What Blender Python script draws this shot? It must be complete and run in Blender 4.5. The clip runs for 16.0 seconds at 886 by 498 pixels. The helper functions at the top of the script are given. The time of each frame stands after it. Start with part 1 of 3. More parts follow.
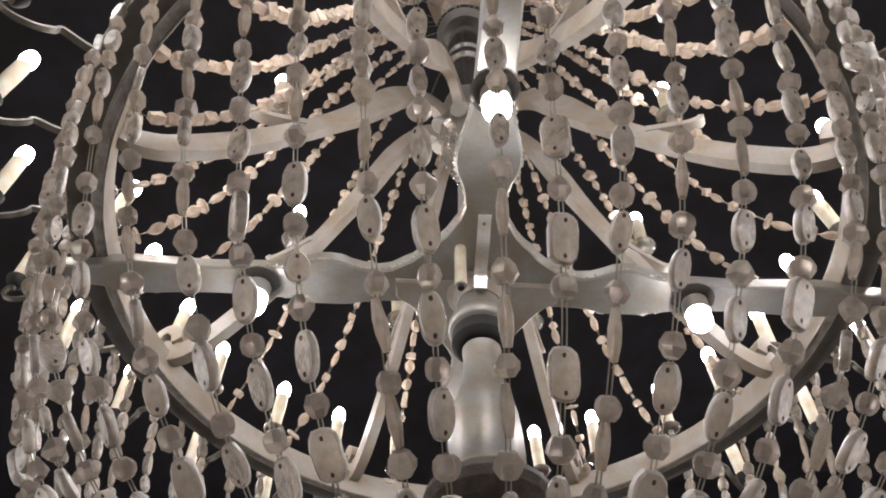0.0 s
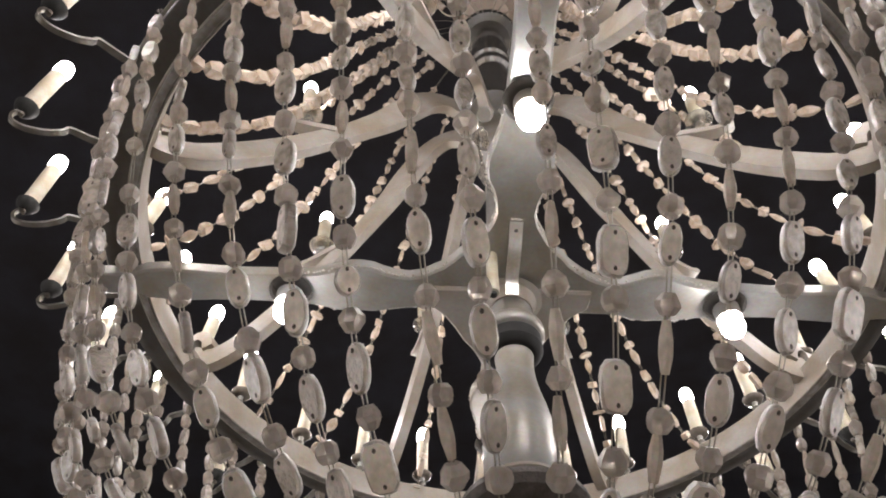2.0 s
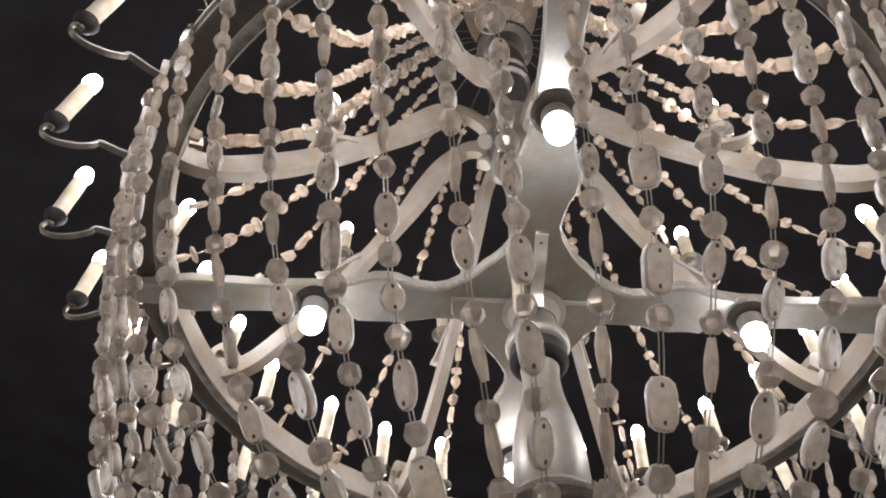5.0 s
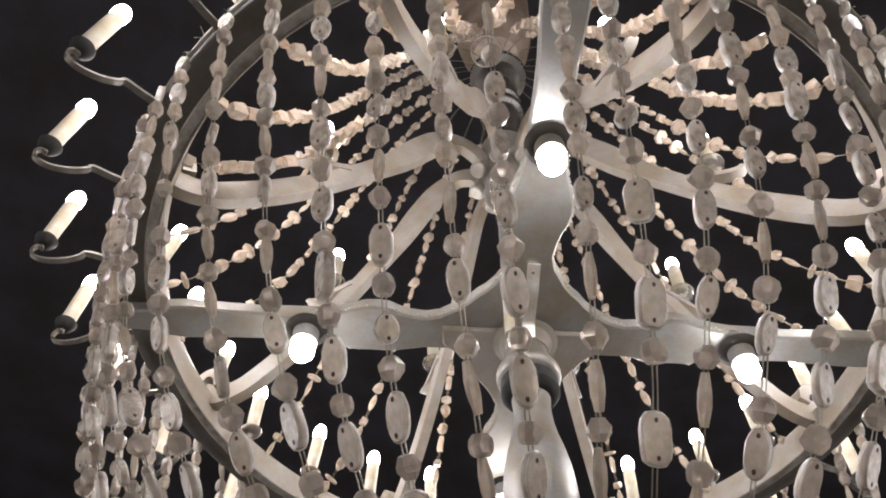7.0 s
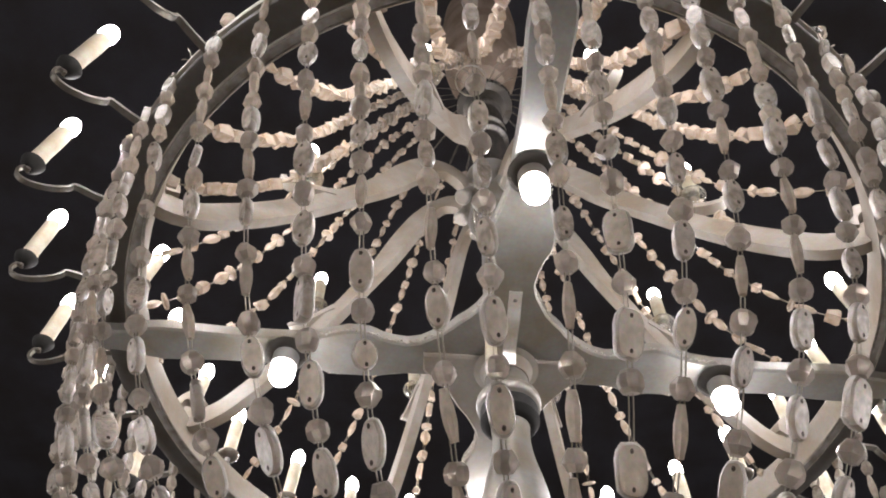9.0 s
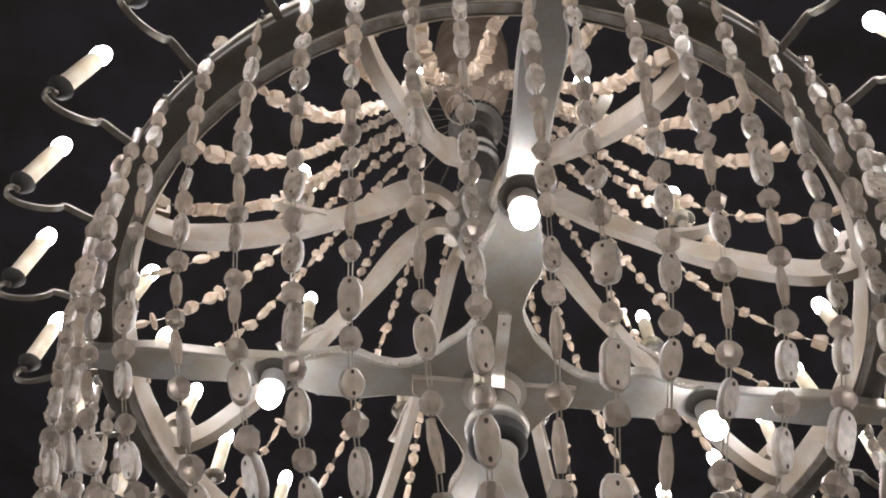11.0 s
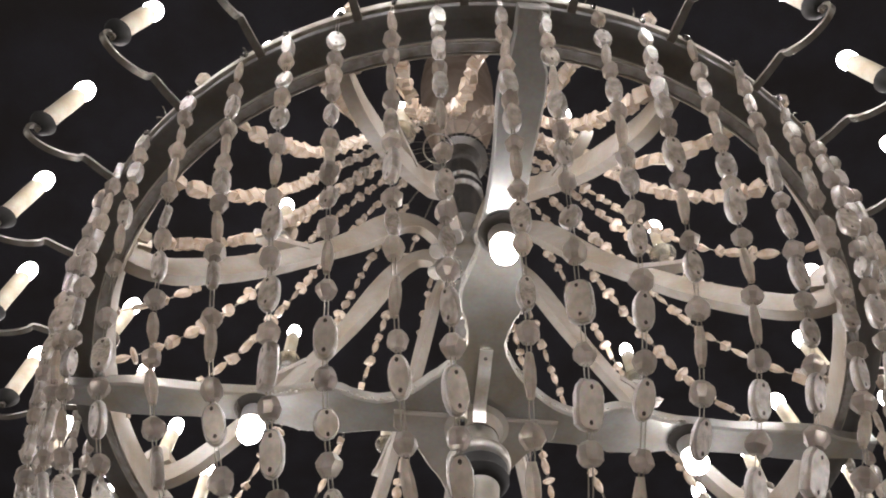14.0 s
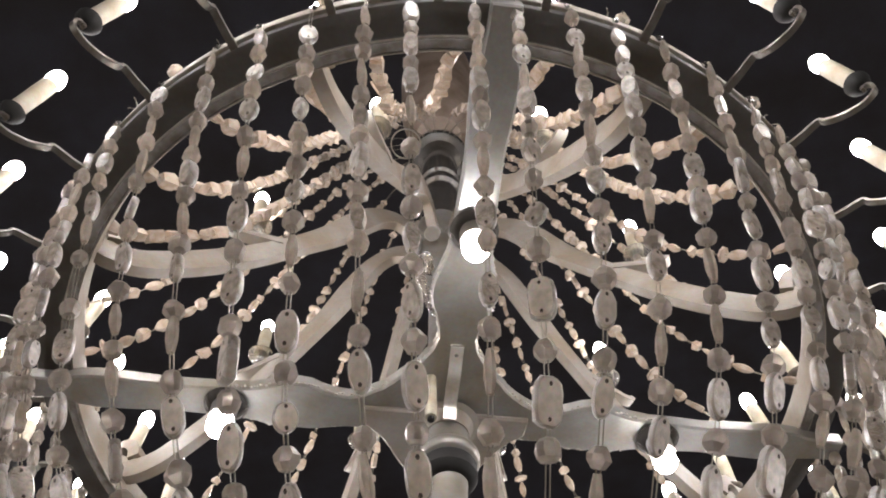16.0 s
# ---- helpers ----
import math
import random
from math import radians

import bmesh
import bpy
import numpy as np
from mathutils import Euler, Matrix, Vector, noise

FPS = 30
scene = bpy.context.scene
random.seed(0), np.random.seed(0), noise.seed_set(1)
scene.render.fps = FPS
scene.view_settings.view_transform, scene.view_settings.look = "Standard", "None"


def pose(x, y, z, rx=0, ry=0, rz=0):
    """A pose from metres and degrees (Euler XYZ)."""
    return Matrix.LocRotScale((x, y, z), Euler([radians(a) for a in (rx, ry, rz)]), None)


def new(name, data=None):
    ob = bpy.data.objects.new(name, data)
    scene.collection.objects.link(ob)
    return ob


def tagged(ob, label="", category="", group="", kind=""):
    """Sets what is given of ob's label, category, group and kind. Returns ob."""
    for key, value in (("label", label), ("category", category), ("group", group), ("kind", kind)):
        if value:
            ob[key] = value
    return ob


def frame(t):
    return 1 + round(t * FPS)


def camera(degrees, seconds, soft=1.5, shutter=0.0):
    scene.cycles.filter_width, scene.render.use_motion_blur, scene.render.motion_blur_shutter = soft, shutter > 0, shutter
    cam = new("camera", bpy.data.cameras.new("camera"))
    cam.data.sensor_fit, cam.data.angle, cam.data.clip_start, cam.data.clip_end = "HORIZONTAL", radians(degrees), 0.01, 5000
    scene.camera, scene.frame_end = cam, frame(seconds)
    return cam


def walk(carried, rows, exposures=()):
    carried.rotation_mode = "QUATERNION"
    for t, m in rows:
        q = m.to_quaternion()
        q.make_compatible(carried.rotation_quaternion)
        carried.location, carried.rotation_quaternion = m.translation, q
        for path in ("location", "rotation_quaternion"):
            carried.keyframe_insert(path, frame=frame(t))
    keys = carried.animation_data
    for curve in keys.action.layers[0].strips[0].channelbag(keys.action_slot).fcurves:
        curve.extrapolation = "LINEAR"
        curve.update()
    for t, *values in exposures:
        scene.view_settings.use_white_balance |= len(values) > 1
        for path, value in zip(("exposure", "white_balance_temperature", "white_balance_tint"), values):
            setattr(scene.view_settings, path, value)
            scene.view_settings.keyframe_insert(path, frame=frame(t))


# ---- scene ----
cam = camera(56.54, 16.0, soft=1.9)
RING = 2.5  # height of the underside of the big hoop
ROWS = [
    (0.0, 0.0307, -0.7861, -0.9992, 5.729, 54.043, -0.240),
    (0.5, 0.0212, -0.7913, -0.9971, 5.573, 53.926, -0.216),
    (1.0, 0.0168, -0.7929, -0.9968, 5.713, 54.059, -0.396),
    (1.5, 0.0121, -0.7945, -0.9972, 5.958, 54.213, -0.578),
    (2.0, 0.0060, -0.7968, -0.9972, 6.460, 54.156, -0.888),
    (2.5, 0.0000, -0.7992, -0.9972, 6.922, 54.114, -1.035),
    (3.0, -0.0052, -0.8016, -0.9986, 7.124, 54.251, -1.130),
    (3.5, -0.0105, -0.8028, -0.9985, 7.013, 54.285, -1.159),
    (4.0, -0.0151, -0.8052, -0.9987, 6.853, 54.204, -1.271),
    (6.5, -0.0250, -0.8146, -0.9958, 6.191, 55.905, -0.981),
    (7.0, -0.0247, -0.8144, -0.9958, 5.727, 56.397, -0.996),
    (7.5, -0.0245, -0.8142, -0.9968, 5.346, 56.891, -0.831),
    (8.0, -0.0244, -0.8148, -0.9979, 4.949, 57.377, -0.789),
    (8.5, -0.0230, -0.8149, -0.9976, 4.534, 57.785, -0.781),
    (9.0, -0.0205, -0.8158, -0.9964, 4.204, 58.193, -0.770),
    (11.5, -0.0173, -0.8282, -0.9935, 3.325, 59.610, -0.446),
    (12.0, -0.0157, -0.8299, -0.9935, 3.264, 59.975, -0.399),
    (12.5, -0.0137, -0.8315, -0.9927, 3.226, 60.303, -0.284),
    (13.0, -0.0116, -0.8340, -0.9924, 3.204, 60.622, -0.127),
    (13.5, -0.0098, -0.8350, -0.9925, 3.133, 60.978, 0.031),
    (14.0, -0.0069, -0.8349, -0.9929, 3.019, 61.296, 0.148),
    (14.5, -0.0037, -0.8346, -0.9928, 2.840, 61.424, 0.207),
    (15.0, -0.0006, -0.8347, -0.9930, 2.604, 61.459, 0.363),
    (15.5, 0.0021, -0.8346, -0.9935, 2.395, 61.464, 0.526),
    (16.0, 0.0089, -0.8325, -0.9936, 1.728, 61.126, 0.739),
]
walk(cam, [(t, pose(x, y, RING + z, 90 + pitch, roll, yaw)) for t, x, y, z, yaw, pitch, roll in ROWS],
     exposures=[(0.0, 1.56), (2.5, 1.63), (4.5, 1.71), (7.5, 1.71), (9.0, 1.67), (12.5, 1.64), (14.5, 1.56), (16.0, 1.58)])

# world: an even fill standing in for other light in the hall, its source unseen, let in below the added upper walls;
# the lamps are the chandelier's own bulbs
world = bpy.data.worlds.new("hall_fill")
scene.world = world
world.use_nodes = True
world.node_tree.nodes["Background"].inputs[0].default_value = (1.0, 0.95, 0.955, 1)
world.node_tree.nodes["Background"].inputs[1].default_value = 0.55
GLOW = 40.5


# ---------------------------------------------------------------- materials
def material(name, color, rough=0.5, metal=0.0, spots=0.25, scale=30.0, bump=0.15, fine=220.0, clear=0.0, random_tint=0.0,
             translucent=0.0, cloudy=0.0, dirt=(0.5, 0.45, 0.38)):
    m = bpy.data.materials.new(name)
    m.use_nodes = True
    nt = m.node_tree
    n, l = nt.nodes, nt.links
    b = n["Principled BSDF"]
    b.inputs["Roughness"].default_value = rough
    b.inputs["Metallic"].default_value = metal
    b.inputs["Transmission Weight"].default_value = clear
    b.inputs["Specular IOR Level"].default_value = 0.22 if translucent else 0.5
    co = n.new("ShaderNodeTexCoord")
    big = n.new("ShaderNodeTexNoise")
    big.inputs["Scale"].default_value = scale
    big.inputs["Detail"].default_value = 6
    small = n.new("ShaderNodeTexNoise")
    small.inputs["Scale"].default_value = fine
    small.inputs["Detail"].default_value = 4
    l.new(co.outputs["Object"], big.inputs["Vector"])
    l.new(co.outputs["Object"], small.inputs["Vector"])
    ramp = n.new("ShaderNodeValToRGB")
    ramp.color_ramp.elements[0].position = 0.35
    ramp.color_ramp.elements[1].position = 0.62
    ramp.color_ramp.elements[0].color = (*[c * (1 - spots) * d / max(dirt) for c, d in zip(color, dirt)], 1)
    ramp.color_ramp.elements[1].color = (*color, 1)
    l.new(big.outputs["Fac"], ramp.inputs["Fac"])
    grain = n.new("ShaderNodeMix")
    grain.data_type, grain.blend_type = "RGBA", "MULTIPLY"
    grain.inputs[0].default_value = 0.35
    l.new(ramp.outputs["Color"], grain.inputs[6])
    l.new(small.outputs["Color"], grain.inputs[7])
    out = grain.outputs[2]
    if random_tint:
        # pieces differ from one another
        info, geo = n.new("ShaderNodeObjectInfo"), n.new("ShaderNodeNewGeometry")
        add = n.new("ShaderNodeMath")
        add.operation = "ADD"
        l.new(info.outputs["Random"], add.inputs[0])
        l.new(geo.outputs["Random Per Island"], add.inputs[1])
        fr = n.new("ShaderNodeMath")
        fr.operation = "FRACT"
        l.new(add.outputs[0], fr.inputs[0])
        mr = n.new("ShaderNodeMapRange")
        mr.inputs["To Min"].default_value = 1 - random_tint
        mr.inputs["To Max"].default_value = 1 + random_tint * 0.5
        l.new(fr.outputs[0], mr.inputs["Value"])
        hsv = n.new("ShaderNodeHueSaturation")
        l.new(mr.outputs[0], hsv.inputs["Value"])
        l.new(out, hsv.inputs["Color"])
        out = hsv.outputs["Color"]
    l.new(out, b.inputs["Base Color"])
    bp = n.new("ShaderNodeBump")
    bp.inputs["Strength"].default_value = bump
    bp.inputs["Distance"].default_value = 0.002
    l.new(small.outputs["Fac"], bp.inputs["Height"])
    l.new(bp.outputs["Normal"], b.inputs["Normal"])
    if translucent:
        tr = n.new("ShaderNodeBsdfTranslucent")
        l.new(out, tr.inputs["Color"])
        mx = n.new("ShaderNodeMixShader")
        mx.inputs[0].default_value = translucent
        if cloudy:
            # milky clouds beside clearer stone
            cl = n.new("ShaderNodeMapRange")
            cl.inputs["From Min"].default_value = 0.38
            cl.inputs["From Max"].default_value = 0.62
            cl.inputs["To Min"].default_value = translucent - cloudy
            cl.inputs["To Max"].default_value = translucent + cloudy
            l.new(big.outputs["Fac"], cl.inputs["Value"])
            l.new(cl.outputs[0], mx.inputs[0])
        l.new(b.outputs[0], mx.inputs[1])
        l.new(tr.outputs[0], mx.inputs[2])
        l.new(mx.outputs[0], n["Material Output"].inputs["Surface"])
    return m


def glowing(name, color, strength):
    m = bpy.data.materials.new(name)
    m.use_nodes = True
    n, l = m.node_tree.nodes, m.node_tree.links
    b = n["Principled BSDF"]
    b.inputs["Base Color"].default_value = (0.9, 0.9, 0.88, 1)
    b.inputs["Emission Color"].default_value = (*color, 1)
    b.inputs["Emission Strength"].default_value = strength
    return m


PAINT = material("aged_silver_white_paint", (0.355, 0.326, 0.295), 0.48, 0.0, 0.22, 14, 0.2, 160)
HOOPING = material("dull_pewter_paint", (0.155, 0.150, 0.144), 0.62, 0.1, 0.25, 18, 0.2, 170)
# Scuffed paint, lightened beyond the hoop's to carry the light on the step.
MOULDED = material("scuffed_lit_grey_paint", (0.33, 0.315, 0.30), 0.55, 0.0, 0.4, 45, 0.3, 200)
PALE = material("pale_worn_paint", (0.60, 0.57, 0.51), 0.5, 0.0, 0.45, 30, 0.4, 160)
SILVER = material("silver_grey_paint", (0.42, 0.42, 0.41), 0.36, 0.55, 0.18, 16, 0.1, 190)
IRON = material("pewter_iron", (0.30, 0.29, 0.27), 0.38, 0.8, 0.35, 40, 0.15, 300)
BLACK = material("black_enamel", (0.009, 0.0085, 0.008), 0.75, 0.0, 0.3, 40, 0.1, 300)
BEAD = material("milky_stone_glass", (0.86, 0.795, 0.725), 0.44, 0.0, 0.32, 75, 0.2, 300, random_tint=0.24, translucent=0.46, cloudy=0.2, clear=0.6)
QUARTZ = material("cloudy_quartz", (0.70, 0.64, 0.585), 0.33, 0.0, 0.35, 110, 0.15, 300, random_tint=0.3, translucent=0.30, cloudy=0.18, clear=0.7)
RIMGLASS = material("edge_darkened_clear_rim", (0.60, 0.55, 0.50), 0.46, 0.0, 0.3, 90, 0.1, 300, random_tint=0.2, translucent=0.34, clear=0.6)
CHIP = material("pale_crystal_chip", (0.74, 0.655, 0.575), 0.25, 0.0, 0.22, 70, 0.3, 420, random_tint=0.25, translucent=0.45)
# Dark colour put in for the shade inside a drilled hole.
HOLE_SHADE = material("bead_hole_shade", (0.09, 0.072, 0.06), 0.8, 0.0, 0.2, 40, 0.1, 300)
WIRE = material("thin_wire", (0.35, 0.33, 0.29), 0.4, 0.7, 0.2, 60, 0.1, 300)
SLEEVE = material("ivory_candle_sleeve", (0.46, 0.435, 0.36), 0.6, 0.0, 0.15, 30, 0.1, 260)
SILVERBAR = material("bright_nickel_strap", (0.86, 0.85, 0.83), 0.3, 0.45, 0.2, 30, 0.1, 240)
PEWTER = material("turned_pewter_paint", (0.34, 0.335, 0.325), 0.4, 0.5, 0.2, 18, 0.1, 200)
DARKMETAL = material("dark_polished_pewter", (0.16, 0.155, 0.15), 0.25, 0.7, 0.3, 18, 0.1, 200)
POLISHED = material("polished_pewter", (0.36, 0.345, 0.33), 0.17, 0.85, 0.25, 22, 0.08, 220)
DARKWOOD = material("dark_ribbed_wood", (0.10, 0.085, 0.075), 0.6, 0.0, 0.5, 60, 0.5, 260)
BROWNED = material("browned_pewter_paint", (0.30, 0.235, 0.19), 0.5, 0.1, 0.4, 14, 0.3, 120)
# Near-black stands in for the unlit room, which the bulbs would otherwise light.
DARK_BACKDROP = material("near_black_backdrop", (0.043, 0.044, 0.058), 0.9, 0.0, 0.3, 2, 0.2, 60)
# Kept pale so the unseen floor throws light back up.
FLOORING = material("pale_bounce_floor", (0.55, 0.52, 0.48), 0.5, 0.0, 0.2, 1.5, 0.2, 40)
SMOKY = material("smoky_brown_glass", (0.20, 0.172, 0.15), 0.22, 0.0, 0.3, 50, 0.1, 260, clear=0.35)
GLASS = material("clear_glass_pan", (0.85, 0.84, 0.8), 0.12, 0.0, 0.1, 30, 0.1, 200, clear=0.9)
LIT = glowing("lit_bulb", (1.0, 0.945, 0.945), GLOW)
LITGLOBE = glowing("lit_globe", (1.0, 0.945, 0.945), GLOW)


# ---------------------------------------------------------------- mesh tools
class Solid:
    """Collects vertices and faces of one mesh."""

    def __init__(self):
        self.v, self.f, self.m = [], [], []

    def add(self, shape, matrix=None, mat=None):
        v, f, m = shape
        base = len(self.v)
        self.v += [tuple(matrix @ Vector(p)) for p in v] if matrix is not None else [tuple(p) for p in v]
        self.f += [tuple(i + base for i in q) for q in f]
        self.m += list(m) if mat is None else [mat] * len(f)
        return self

    def mesh(self, name, mats, smooth=35):
        me = bpy.data.meshes.new(name)
        me.from_pydata(self.v, [], self.f)
        for mt in mats:
            me.materials.append(mt)
        for p, k in zip(me.polygons, self.m):
            p.material_index = k
        if smooth:
            for p in me.polygons:
                p.use_smooth = True
            me.set_sharp_from_angle(angle=radians(smooth))
        me.update()
        return me


def part(name, solid, mats, parent, label="", m=None, smooth=35):
    me = solid if isinstance(solid, bpy.types.Mesh) else solid.mesh(name, mats if isinstance(mats, (list, tuple)) else [mats], smooth)
    ob = new(name, me)
    ob.parent = parent
    if m is not None:
        ob.matrix_local = m
    return tagged(ob, label) if label else ob


def lathe(profile, seg=24, cap=True):
    """A turned shape from (radius, height) pairs."""
    v, f = [], []
    for r, z in profile:
        for i in range(seg):
            a = 2 * math.pi * i / seg
            v.append((r * math.cos(a), r * math.sin(a), z))
    n = len(profile)
    for j in range(n - 1):
        for i in range(seg):
            k = (i + 1) % seg
            f.append((j * seg + i, j * seg + k, (j + 1) * seg + k, (j + 1) * seg + i))
    if cap:
        f.append(tuple(reversed(range(seg))))
        f.append(tuple((n - 1) * seg + i for i in range(seg)))
    return v, f, [0] * len(f)


def hoop(section, seg=160):
    """A closed section of (radius, height) pairs turned into a hoop."""
    v, f, n = [], [], len(section)
    for i in range(seg):
        a = 2 * math.pi * i / seg
        v += [(r * math.cos(a), r * math.sin(a), z) for r, z in section]
    for i in range(seg):
        k = (i + 1) % seg
        for j in range(n):
            h = (j + 1) % n
            f.append((i * n + j, k * n + j, k * n + h, i * n + h))
    return v, f, [0] * len(f)


def smooth_line(points, step=0.01):
    """A Catmull-Rom line through points, at even steps."""
    p = [Vector(q) for q in points]
    p = [2 * p[0] - p[1]] + p + [2 * p[-1] - p[-2]]
    fine = []
    for i in range(1, len(p) - 2):
        for k in range(24):
            t = k / 24
            a, b, c, d = p[i - 1], p[i], p[i + 1], p[i + 2]
            fine.append(0.5 * ((2 * b) + (c - a) * t + (2 * a - 5 * b + 4 * c - d) * t * t + (3 * b - a - 3 * c + d) * t ** 3))
    fine.append(p[-2])
    out, left = [fine[0]], step
    for a, b in zip(fine, fine[1:]):
        d = (b - a).length
        while d > 0 and left <= d:
            a = a + (b - a) * (left / d)
            out.append(a)
            d = (b - a).length
            left = step
        left -= d
    out.append(fine[-1])
    return out


def sweep(line, half_w, half_h, side=Vector((0, 1, 0)), sides=4):
    """A bar along a line; half_w and half_h are numbers or functions of 0..1. Four sides give a board, more a rod."""
    v, f, n = [], [], len(line)
    for i, p in enumerate(line):
        t = (line[min(i + 1, n - 1)] - line[max(i - 1, 0)]).normalized()
        u = (side - t * side.dot(t)).normalized()
        w = t.cross(u)
        s = i / (n - 1)
        a = half_w(s) if callable(half_w) else half_w
        b = half_h(s) if callable(half_h) else half_h
        for k in range(sides):
            g = 2 * math.pi * (k + 0.5) / sides
            q = 1 / math.cos(math.pi / sides) if sides == 4 else 1
            v.append(p + u * (a * q * math.cos(g)) + w * (b * q * math.sin(g)))
    for i in range(n - 1):
        for k in range(sides):
            h = (k + 1) % sides
            f.append((i * sides + k, i * sides + h, (i + 1) * sides + h, (i + 1) * sides + k))
    f.append(tuple(reversed(range(sides))))
    f.append(tuple((n - 1) * sides + k for k in range(sides)))
    return [tuple(q) for q in v], f, [0] * len(f)


def plate(outline, z0, z1, bevel=0.003):
    """A flat board of an (x, y) outline between two heights with a small bevel on its lower edge."""
    n = len(outline)
    c = Vector((sum(p[0] for p in outline) / n, sum(p[1] for p in outline) / n))
    v = []
    low = []
    for i, p in enumerate(outline):
        a, b = Vector(outline[i - 1]), Vector(outline[(i + 1) % n])
        d = (b - a).normalized()
        low.append((p[0] - d.y * bevel, p[1] + d.x * bevel))
    v += [(x, y, z0) for x, y in low]
    v += [(x, y, z0 + bevel) for x, y in outline]
    v += [(x, y, z1) for x, y in outline]
    f = []
    for j in (0, 1):
        for i in range(n):
            k = (i + 1) % n
            f.append((j * n + i, j * n + k, (j + 1) * n + k, (j + 1) * n + i))
    f.append(tuple(reversed(range(n))))
    f.append(tuple(2 * n + i for i in range(n)))
    return v, f, [0] * len(f)


def box(x0, x1, y0, y1, z0, z1):
    v = [(x, y, z) for z in (z0, z1) for y in (y0, y1) for x in (x0, x1)]
    f = [(0, 2, 3, 1), (4, 5, 7, 6), (0, 1, 5, 4), (2, 6, 7, 3), (0, 4, 6, 2), (1, 3, 7, 5)]
    return v, f, [0] * 6


def turn(az, r=0.0, z=0.0):
    return Matrix.Rotation(radians(az), 4, "Z") @ Matrix.Translation((r, 0, z))


# ---------------------------------------------------------------- bead shapes: axis along z, about 1 high
RIM_SLOT = 3


def flat_bead(w, h, t, power, seed, holes=True):
    """A flat oval or cut-cornered disc; small dark discs paint the shade of two drilled holes."""
    rnd = random.Random(seed)
    n = 18
    ring = []
    for i in range(n):
        a = 2 * math.pi * i / n
        c, s = math.cos(a), math.sin(a)
        k = (abs(c) ** power + abs(s) ** power) ** (-1 / power) * (1 + rnd.uniform(-0.03, 0.03))
        ring.append((w * k * c, h * k * s))
    v, f = [], []
    for scale, y in ((0.84, -t), (0.97, -t * 0.62), (1, 0), (0.97, t * 0.62), (0.84, t)):
        v += [(x * scale, y + rnd.uniform(-0.04, 0.04) * t, z * (scale if scale > 0.9 else 0.89)) for x, z in ring]
    for j in range(4):
        for i in range(n):
            k = (i + 1) % n
            f.append((j * n + i, j * n + k, (j + 1) * n + k, (j + 1) * n + i))
    f.append(tuple(range(n))[::-1])
    f.append(tuple(4 * n + i for i in range(n)))
    # the cut rim is clearer than the milky faces; its darker tint imitates refraction at the edge
    m = [RIM_SLOT] * (4 * n) + [0, 0]
    if holes:
        for sy in (-1, 1):
            for zz in (-0.66, 0.66):
                b = len(v)
                e = 0.0016
                v += [(e * math.cos(k * math.pi / 3), sy * (t + 0.0003), zz * h + e * 1.3 * math.sin(k * math.pi / 3)) for k in range(6)]
                f.append(tuple(b + k for k in range(6)) if sy < 0 else tuple(b + 5 - k for k in range(6)))
                m.append(1)
    return v, f, m


def nugget(w, h, seed, rough=0.12, rings=4, seg=8):
    """A hand-cut barrel bead with long facets and chamfered ends."""
    rnd = random.Random(seed)
    v, f = [], []
    for j in range(rings):
        q = ((-1, -0.28, 0.28, 1) if rings == 4 else (-1, -0.6, 0, 0.6, 1))[j]
        belly = 1 - 0.42 * abs(q) ** 2.4
        for i in range(seg):
            g = 2 * math.pi * (i + 0.15 * rnd.uniform(-1, 1)) / seg
            k = 1 + rnd.uniform(-rough, rough) * 0.45
            v.append((w * k * belly * math.cos(g), w * k * belly * math.sin(g), h * q * (1 + rnd.uniform(-rough, rough) * 0.3)))
    for j in range(rings - 1):
        for i in range(seg):
            k = (i + 1) % seg
            f.append((j * seg + i, j * seg + k, (j + 1) * seg + k, (j + 1) * seg + i))
    f.append(tuple(range(seg))[::-1])
    f.append(tuple((rings - 1) * seg + i for i in range(seg)))
    return v, f, [0] * len(f)


def chip(w, h, t, seed, sides=5):
    """A rough cut block."""
    rnd = random.Random(seed)
    v, f, _ = lathe([(w * (0.55 if sides == 5 else 0.85), -h), (w, -h * 0.55), (w * 0.98, h * 0.5), (w * (0.6 if sides == 5 else 0.8), h)], sides)
    v = [(x * (1 + rnd.uniform(-0.18, 0.18)), y * t / w * (1 + rnd.uniform(-0.18, 0.18)), z + rnd.uniform(-0.12, 0.12) * h) for x, y, z in v]
    return v, f, [0] * len(f)


def flattened(shape):
    return [(x, y * 0.55, z) for x, y, z in shape[0]], shape[1], shape[2]


# kinds: (shape, height along the string, smooth)
OVALS = [flat_bead(0.0092, 0.0185, 0.0042, 2.2, 1), flat_bead(0.0098, 0.0190, 0.0045, 2.6, 2), flat_bead(0.0120, 0.0205, 0.0048, 3.4, 3), flat_bead(0.0085, 0.0180, 0.0042, 2.0, 4)]
DISCS = [flat_bead(0.0098, 0.0118, 0.0036, 2.2, 5), flat_bead(0.0106, 0.0132, 0.004, 2.0, 6)]
SMALLS = [flat_bead(0.0084, 0.0135, 0.0056, 2.3, 7, False), flat_bead(0.0090, 0.0148, 0.0056, 2.6, 8, False), flat_bead(0.0076, 0.0155, 0.0052, 2.1, 9, False)]
NUGGETS = [nugget(0.0099, 0.0086, s, 0.2, 4, 7) for s in (11, 12, 18)] + [nugget(0.0094, 0.0082, s, 0.16, 5, 8) for s in (13, 14)]
PEBBLES = [nugget(0.0095, 0.0098, s, 0.18, 5, 8) for s in (15, 16)] + [nugget(0.0092, 0.0100, 17, 0.18, 4, 7)]
